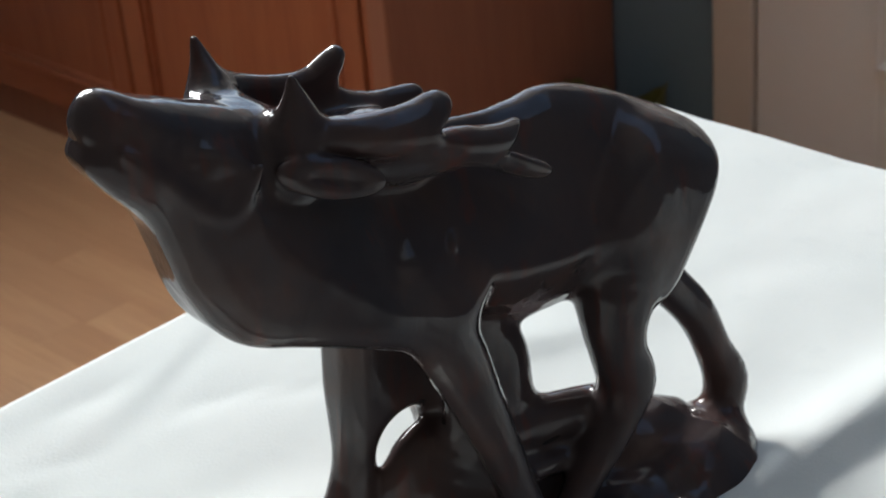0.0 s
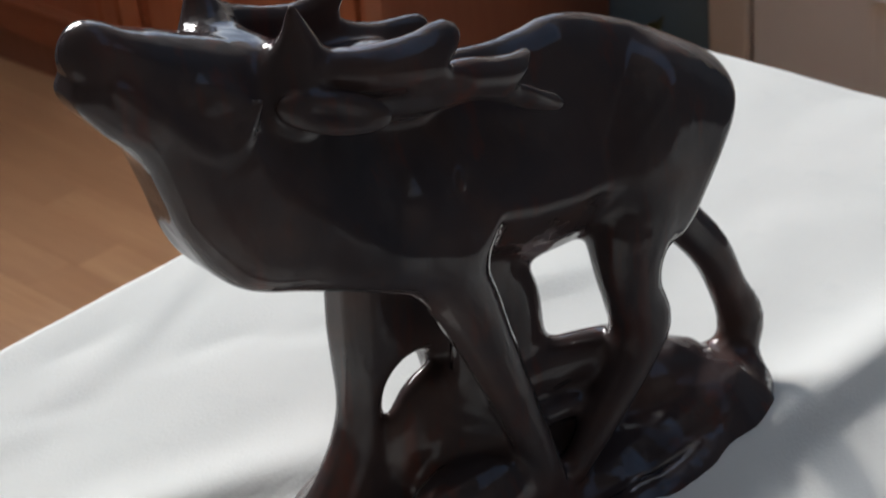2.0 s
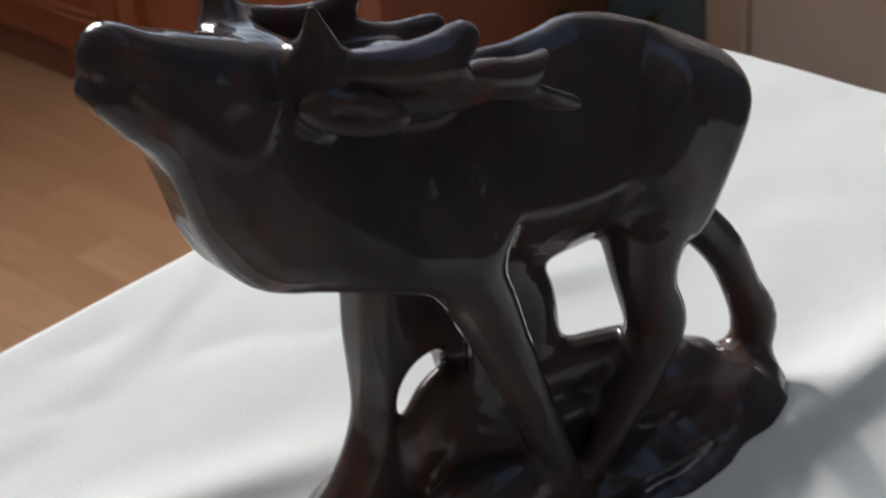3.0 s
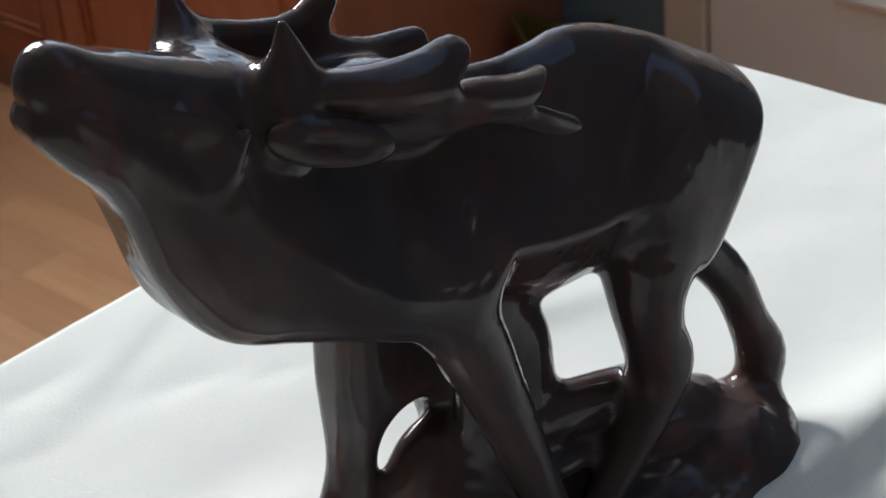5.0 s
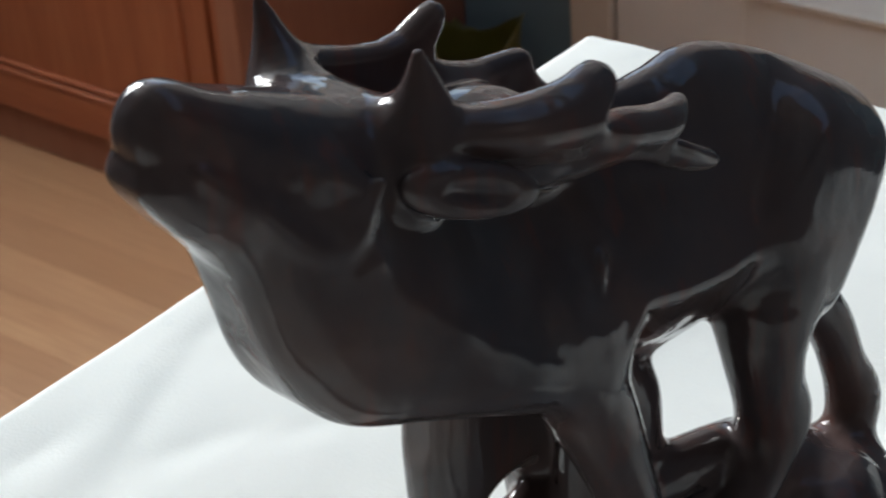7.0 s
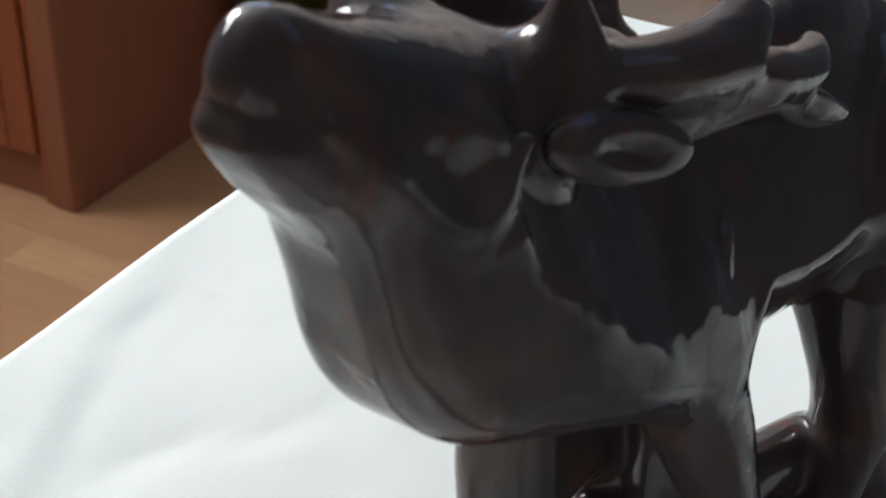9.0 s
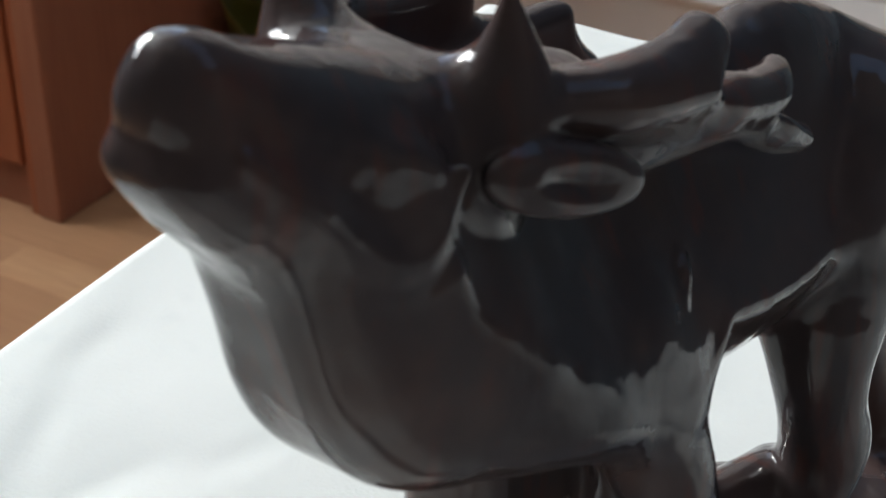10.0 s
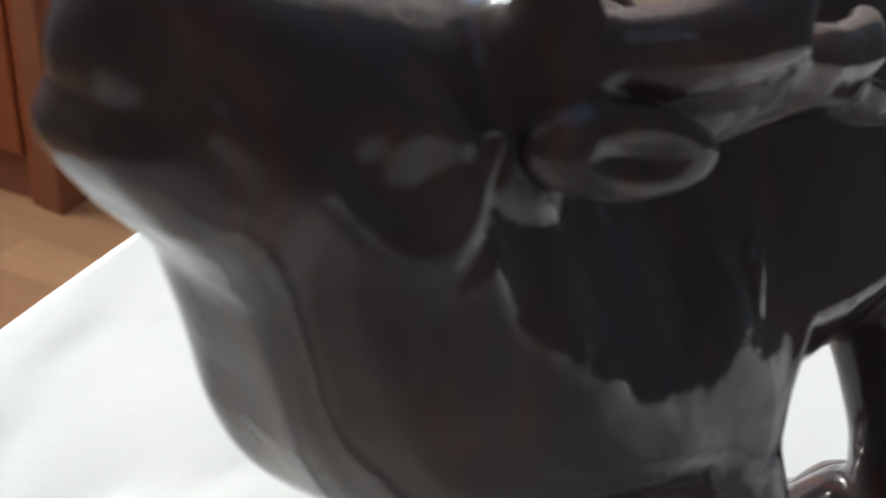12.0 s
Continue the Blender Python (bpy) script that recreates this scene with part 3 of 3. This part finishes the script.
FIELD[:, :, :DEEP] += (0.0006 * (crag - 1.8)).astype(np.float32)
# tree stump under the belly
chain([((-0.002, 0.004, 0.152), 0.0210), ((0.0005, 0.004, 0.131), 0.0215), ((0.0062, 0.004, 0.115), 0.0240), ((0.0068, 0.004, 0.098), 0.0250), ((0.006, 0.003, 0.075), 0.0275), ((0.000, 0.0, 0.035), 0.040)], 0.008, wide=0.6)
# trunk, fullest low on the flanks
chain([((-0.010, 0, 0.196), 0.046), ((0.05, 0, 0.181), 0.049), ((0.085, 0, 0.177), 0.044)], 0.012, wide=0.42)


def front_half(s, z):
    """Upright neck and lower chest, shoulder sloping in above the fullest line."""
    full = ease(s, (-0.160, -0.145, -0.130, -0.116, -0.095, -0.07, -0.04, 0.0, 0.1), (0.0205, 0.0225, 0.0252, 0.0300, 0.0370, 0.0400, 0.0395, 0.0380, 0.034))
    line = ease(s, (-0.178, -0.167, -0.156, -0.150, -0.141, -0.135, -0.128, -0.1235, -0.1195, -0.1170, -0.1155, -0.106, -0.097, -0.085, -0.070, -0.056, -0.03, 0.0, 0.05), (0.300, 0.291, 0.280, 0.273, 0.262, 0.256, 0.2535, 0.2560, 0.2580, 0.252, 0.240, 0.229, 0.221, 0.2085, 0.196, 0.188, 0.183, 0.180, 0.172), 0.0022)
    # the thick glaze ends in a ragged step along the shoulder
    brink = ease(s, (-0.118, -0.114, -0.106, -0.097, -0.088, -0.085, -0.078, -0.070, -0.056, -0.040, -0.027, -0.019, -0.010, 0.011, 0.042), (0.262, 0.236, 0.2305, 0.218, 0.213, 0.2055, 0.204, 0.193, 0.184, 0.178, 0.1745, 0.179, 0.187, 0.179, 0.174), 0.0018)
    step = 0.0013 * ease(s, (-0.116, -0.106, 0.03, 0.05), (0, 1, 1, 0)) / (1 + np.exp(np.clip((brink - z) / 0.0009, -30, 30)))
    low = ease(s, (-0.045, -0.018, -0.010, 0.011, 0.042, 0.1), (0.160, 0.172, 0.184, 0.177, 0.172, 0.170), 0.003)
    under = ease(s, (-0.045, -0.012), (0.10, 0.58)) * soft(low - z, 0.0015)
    crown = ease(s, (-0.03, 0.0), (0.0, 0.45)) * soft(z - ease(s, (0.0, 0.05), (0.216, 0.211)), 0.005)
    return 0.0, np.maximum(full - ease(s, (-0.12, -0.108, -0.088, -0.06), (0.36, 0.46, 0.50, 0.50)) * soft(z - line, 0.0025) - step - under - crown, 0.006)


def rear_half(s, z):
    """Broad haunch with an upright thigh and a blunt rump."""
    u = s - 0.62 * soft(z - 0.166, 0.004)
    full = ease(u, (0.030, 0.045, 0.062, 0.075), (0.030, 0.0335, 0.0405, 0.0425)) - ease(s, (0.115, 0.130, 0.142, 0.15), (0, 0.0030, 0.0090, 0.014))
    line = ease(u, (0.030, 0.045, 0.058, 0.070), (0.160, 0.174, 0.199, 0.211))
    crown = 0.45 * soft(z - ease(s, (0.045, 0.060, 0.090, 0.125), (0.212, 0.212, 0.203, 0.187)), 0.005)
    return 0.0, np.maximum(full - crown - 0.55 * soft(z - line, 0.0030) - 0.06 * soft(z - 0.160, 0.003) - 0.30 * soft(0.140 - z, 0.004) * ease(s, (0.08, 0.11), (0, 1)), 0.006)


plate([(-0.168, 0.278), (-0.1575, 0.261), (-0.1505, 0.238), (-0.1465, 0.2165), (-0.1380, 0.1985), (-0.1245, 0.1845), (-0.0965, 0.1780), (-0.066, 0.1640), (-0.038, 0.149),
       (0.0, 0.146), (0.02, 0.1330), (0.05, 0.1310), (0.085, 0.137), (0.100, 0.185), (0.085, 0.220), (0.05, 0.2365), (0.0, 0.243), (-0.04, 0.2525), (-0.09, 0.268), (-0.120, 0.286), (-0.150, 0.299)],
      0.0, front_half, lambda s: ease(s, (-0.16, -0.145, -0.12), (0.0135, 0.0150, 0.017)), 0.008)
plate([(0.045, 0.205), (0.045, 0.2375), (0.058, 0.2388), (0.073, 0.2345), (0.090, 0.2285), (0.108, 0.2195), (0.1275, 0.2092), (0.1425, 0.1982), (0.1475, 0.1855), (0.1400, 0.171), (0.127, 0.160), (0.113, 0.142), (0.107, 0.130), (0.095, 0.120), (0.080, 0.125), (0.058, 0.150)],
      0.0, rear_half, 0.018, 0.010)
lump((0.055, 0, 0.203), (0.045, 0.018, 0.034), 0.015, tilt=-14)


# head, one upright-sided wedge
def head_half(s, z):
    full = ease(s, (-0.178, -0.165, -0.150, -0.138, -0.124, -0.108, -0.095, -0.07), (0.0160, 0.0162, 0.0165, 0.0185, 0.0205, 0.0195, 0.0150, 0.014))
    line = ease(s, (-0.170, -0.150, -0.140, -0.125, -0.10), (0.293, 0.275, 0.263, 0.254, 0.256))
    lean = ease(s, (-0.165, -0.150), (0.30, 0.0)) * soft(z - 0.286, 0.002)
    return 0.0, np.maximum(full - lean - ease(s, (-0.162, -0.152), (0.0, 0.36)) * soft(line - z, 0.002), 0.006)


plate([(-0.1684, 0.3115), (-0.1742, 0.3060), (-0.1762, 0.3010), (-0.1762, 0.2962), (-0.1754, 0.2930), (-0.1768, 0.2905), (-0.1782, 0.2868), (-0.1770, 0.2822), (-0.1722, 0.2745), (-0.157, 0.2590), (-0.137, 0.2440),
       (-0.100, 0.236), (-0.072, 0.245), (-0.076, 0.2710), (-0.108, 0.2860), (-0.1477, 0.3025), (-0.160, 0.3105)], 0.0, head_half, lambda s: ease(s, (-0.180, -0.162, -0.145, -0.12), (0.0100, 0.0115, 0.0150, 0.0200)), 0.009)
# limbs
chain([((-0.046, 0.016, 0.190), 0.020), ((-0.035, 0.022, 0.166), 0.0180), ((-0.0275, 0.0255, 0.145), 0.0158), ((-0.0205, 0.0275, 0.125), 0.0136), ((-0.0125, 0.0290, 0.100), 0.0118), ((-0.003, 0.030, 0.071), 0.0100), ((0.008, 0.031, 0.036), 0.0085), ((0.012, 0.031, 0.022), 0.008)], 0.008, join=0.002)
plate([(-0.0590, 0.165), (-0.0622, 0.130), (-0.0638, 0.095), (-0.0648, 0.077), (-0.0700, 0.062), (-0.0800, 0.046), (-0.1000, 0.028), (-0.1000, 0.010), (-0.0450, 0.010), (-0.0470, 0.074), (-0.0450, 0.088), (-0.037, 0.0968), (-0.024, 0.0975), (-0.0180, 0.0900), (-0.0130, 0.0550), (0.008, 0.050), (0.012, 0.150)],
      -0.024, lambda s, z: (0.0, ease(z + 0 * s, (0.07, 0.11), (0.0135, 0.0175))), 0.013, 0.006)
chain([((0.086, 0.010, 0.172), 0.022), ((0.0750, 0.021, 0.143), 0.0215), ((0.0685, 0.0265, 0.122), 0.0166), ((0.0685, 0.0290, 0.1065), 0.0146), ((0.0720, 0.0300, 0.0895), 0.0150), ((0.0640, 0.031, 0.072), 0.0118), ((0.050, 0.032, 0.056), 0.0096), ((0.034, 0.032, 0.038), 0.0080), ((0.026, 0.031, 0.028), 0.007)], 0.006, join=0.003)
chain([((0.100, -0.010, 0.150), 0.0210), ((0.127, -0.002, 0.113), 0.0122), ((0.1455, 0.003, 0.0875), 0.0110), ((0.157, 0.006, 0.060), 0.0102), ((0.1640, 0.008, 0.0395), 0.0122), ((0.1580, 0.010, 0.022), 0.0112), ((0.150, 0.012, 0.008), 0.012)], 0.008, join=0.003)


# antlers: brow tine, then a palm with three points that lies along the back
def near_palm(s, z):
    ridge = ease(s, (-0.090, -0.080, -0.065, -0.046, -0.036, -0.0290, -0.022, -0.008, 0.005, 0.015, 0.03), (0.272, 0.270, 0.2665, 0.2625, 0.2605, 0.2560, 0.2500, 0.2450, 0.2425, 0.230, 0.219), 0.0022)
    bend = ease(s, (-0.100, -0.085, -0.065, -0.045, 0.0, 0.03), (0.018, 0.022, 0.0315, 0.0350, 0.0350, 0.0315)) - 0.30 * soft(z - ridge, 0.0012) - 0.62 * soft(ridge - z, 0.0012)
    return bend, ease(s, (-0.1, -0.07, -0.03, 0.03), (0.0090, 0.0082, 0.0066, 0.0050)) + 0 * z


def far_palm(s, z):
    bend = ease(s, (-0.110, -0.095, -0.08, -0.06, 0.02), (-0.029, -0.033, -0.0365, -0.0380, -0.0375)) + 0.15 * soft(z - ease(s, (-0.08, 0.03), (0.268, 0.226)), 0.003)
    return bend, 0.0058 + 0 * s + 0 * z


chain([((-0.0900, 0.0125, 0.262), 0.0160), ((-0.0890, 0.0168, 0.2725), 0.0128), ((-0.0889, 0.0190, 0.2845), 0.0070), ((-0.0898, 0.0198, 0.2970), 0.0021)], 0.010)
chain([((-0.104, -0.0190, 0.264), 0.0190), ((-0.1015, -0.0270, 0.2790), 0.0112), ((-0.1000, -0.0325, 0.2915), 0.0058), ((-0.1006, -0.0355, 0.3028), 0.0020)], 0.016)
plate([(-0.092, 0.274), (-0.082, 0.2785), (-0.072, 0.2768), (-0.060, 0.2752), (-0.044, 0.2742), (-0.028, 0.2755), (-0.0205, 0.2715), (-0.0225, 0.2650), (-0.0340, 0.2590),
       (-0.018, 0.2570), (-0.004, 0.2525), (0.0105, 0.2495), (0.0195, 0.2478), (0.0105, 0.2422), (0.0035, 0.2390), (0.012, 0.2340), (0.0320, 0.2225), (0.0295, 0.2145), (0.016, 0.2175), (0.000, 0.2285), (-0.015, 0.2360), (-0.040, 0.2475), (-0.062, 0.2545), (-0.085, 0.260), (-0.094, 0.264)],
      0.0, near_palm, lambda s: ease(s, (-0.03, 0.0), (0.0066, 0.0046)), 0.0035, 1)
chain([((-0.058, 0.0405, 0.2580), 0.0004), ((-0.035, 0.0405, 0.2495), 0.0013), ((-0.012, 0.0400, 0.2405), 0.0015), ((0.006, 0.0395, 0.2350), 0.0006)], 0.002, carve=True)
plate([(-0.102, 0.262), (-0.100, 0.290), (-0.090, 0.2875), (-0.083, 0.2822), (-0.067, 0.2765), (-0.050, 0.2732), (-0.0395, 0.2790), (-0.0320, 0.2815), (-0.0290, 0.2750), (-0.0350, 0.2630), (-0.0275, 0.2565), (-0.0135, 0.2512),
       (0.001, 0.2500), (0.0105, 0.2485), (0.0120, 0.2420), (0.018, 0.2330), (0.030, 0.2235), (0.026, 0.2165), (0.000, 0.2270), (-0.040, 0.2440), (-0.070, 0.2530)], 0.0, far_palm, 0.0055, 0.004, 1)
for side in (1, -1):
    lump((-0.036, side * 0.018, 0.244), (0.026, 0.012, 0.010), 0.012, tilt=-8)
    # ear, a thick leaf hollowed outwards with a slit in the hollow
    lump((-0.0838, side * 0.0318, 0.2558), (0.0250, 0.0054, 0.0093), 0.0028, tilt=-21, yaw=13 * side)
    lump((-0.0830, side * 0.0401, 0.2560), (0.0190, 0.0044, 0.0062), 0.0025, tilt=-21, yaw=13 * side, carve=True)
    lump((-0.0850, side * 0.0362, 0.2562), (0.0095, 0.0024, 0.0016), 0.0030, tilt=-24, yaw=13 * side, carve=True)
    # eye and its upper lid
    lump((-0.1288, side * 0.0206, 0.2714), (0.0044, 0.0010, 0.0021), 0.004, tilt=-22)
    chain([((-0.1375, side * 0.0180, 0.2792), 0.0004), ((-0.1320, side * 0.0190, 0.2785), 0.0010), ((-0.1255, side * 0.0203, 0.2755), 0.0011), ((-0.1180, side * 0.0217, 0.2700), 0.0008)], 0.007)
    # ridge of the cheek
    chain([((-0.1640, side * 0.0158, 0.2890), 0.0008), ((-0.1560, side * 0.0175, 0.2800), 0.0018), ((-0.1500, side * 0.0192, 0.2728), 0.0022), ((-0.1410, side * 0.0205, 0.2620), 0.0024), ((-0.1350, side * 0.0218, 0.2562), 0.0024),
           ((-0.1290, side * 0.0230, 0.2535), 0.0024), ((-0.1230, side * 0.0240, 0.2545), 0.0024), ((-0.1165, side * 0.0252, 0.2600), 0.0024), ((-0.1120, side * 0.0262, 0.2680), 0.0020)], 0.005)
    # crease from the ear down behind the jaw
    chain([((-0.1085, side * 0.0275, 0.2680), 0.0012), ((-0.1125, side * 0.0290, 0.2610), 0.0018), ((-0.1175, side * 0.0297, 0.2540), 0.0012), ((-0.1250, side * 0.0295, 0.2475), 0.0002)], 0.005, carve=True)
    # hollow within the thigh
    lump((0.0840, side * 0.0470, 0.1900), (0.0050, 0.0050, 0.0130), 0.004, tilt=-18, carve=True)
# a run of glaze on the flank
chain([((-0.0218, 0.0272, 0.2060), 0.0010), ((-0.0255, 0.0294, 0.2008), 0.0019), ((-0.0293, 0.0318, 0.1955), 0.0010)], 0.003)
# worn soft where limbs and neck run into one another, below the antlers and above the rock
fade = np.interp(AXES[2], (0.050, 0.070, 0.244, 0.262), (0, 1, 1, 0)).astype(np.float32)
mild = FIELD.copy()
for axis in (0, 1, 2):
    for turn in range(4):
        mild = (np.roll(mild, 1, axis) + 2 * mild + np.roll(mild, -1, axis)) / 4
FIELD += fade * (mild - FIELD)
# the modelling is uneven to the touch, in long low waves
rng = np.random.default_rng(11)
for i in range(8):
    v = rng.normal(size=3)
    v *= 2 * math.pi / (rng.uniform(0.034, 0.070) * np.linalg.norm(v))
    u = rng.normal(size=3)
    u *= 2 * math.pi / (0.06 * np.linalg.norm(u))
    S3, W3, Z3 = AXES[0][:, None, None], AXES[1][None, :, None], AXES[2][None, None, :]
    sway = 1.2 * np.sin(u[0] * S3 + u[1] * W3 + u[2] * Z3 + i)
    FIELD += (0.00007 * np.sin(v[0] * S3 + v[1] * W3 + v[2] * Z3 + sway)).astype(np.float32)
FIELD[:, :, :int(round(-LOW[2] / STEP))] = np.maximum(FIELD[:, :, :int(round(-LOW[2] / STEP))], 0.0007)


def surface(field):
    """Turns the zero level of the lattice into a closed quad mesh."""
    inside = field < 0
    corner = np.zeros(tuple(n - 1 for n in field.shape), np.uint8)
    for i in (0, 1):
        for j in (0, 1):
            for k in (0, 1):
                corner += inside[i:i + corner.shape[0], j:j + corner.shape[1], k:k + corner.shape[2]]
    cells = np.argwhere((corner > 0) & (corner < 8))
    index = np.full(corner.shape, -1, np.int32)
    index[tuple(cells.T)] = np.arange(len(cells))
    total, hits = np.zeros((len(cells), 3)), np.zeros(len(cells))
    offs = [(i, j, k) for i in (0, 1) for j in (0, 1) for k in (0, 1)]
    for a in offs:
        for ax in range(3):
            if a[ax]:
                continue
            b = list(a)
            b[ax] = 1
            fa, fb = field[tuple((cells + a).T)], field[tuple((cells + b).T)]
            cross = (fa < 0) != (fb < 0)
            t = np.where(cross, fa / np.where(cross, fa - fb, 1), 0)
            p = cells + np.array(a, float)
            p[:, ax] += t
            total[cross] += p[cross]
            hits[cross] += 1
    verts = LOW + STEP * total / hits[:, None]
    quads = []
    for ax in range(3):
        lo = [slice(1, n - 1) for n in field.shape]
        lo[ax] = slice(0, field.shape[ax] - 1)
        hi = list(lo)
        hi[ax] = slice(1, field.shape[ax])
        u, v = [i for i in range(3) if i != ax]
        at = np.argwhere(inside[tuple(lo)] != inside[tuple(hi)])
        at += [s.start for s in lo]
        flip = inside[tuple(at.T)] != (ax == 1)
        ring = []
        for du, dv in ((-1, -1), (0, -1), (0, 0), (-1, 0)):
            c = at.copy()
            c[:, u] += du
            c[:, v] += dv
            ring.append(index[tuple(c.T)])
        q = np.stack(ring, 1)
        q[~flip] = q[~flip][:, ::-1]
        quads.append(q)
    return verts, np.concatenate(quads)


def stag():
    verts, quads = surface(FIELD)
    me = bpy.data.meshes.new("stag_figurine")
    me.from_pydata(verts.tolist(), [], quads.tolist())
    me.polygons.foreach_set("use_smooth", [True] * len(me.polygons))
    me.materials.append(glaze_mat)
    me.update()
    ob = new("stag_figurine", me)
    ob.matrix_world = Matrix.Scale(SIZE, 4) @ Matrix(((0.139, 0.990, 0, 0.322), (0.990, -0.139, 0, -0.491), (0, 0, 1, -0.004), (0, 0, 0, 1)))
    return tagged(ob, "glossy black glazed ceramic bugling stag on a rocky foot", "figurine")


stag()
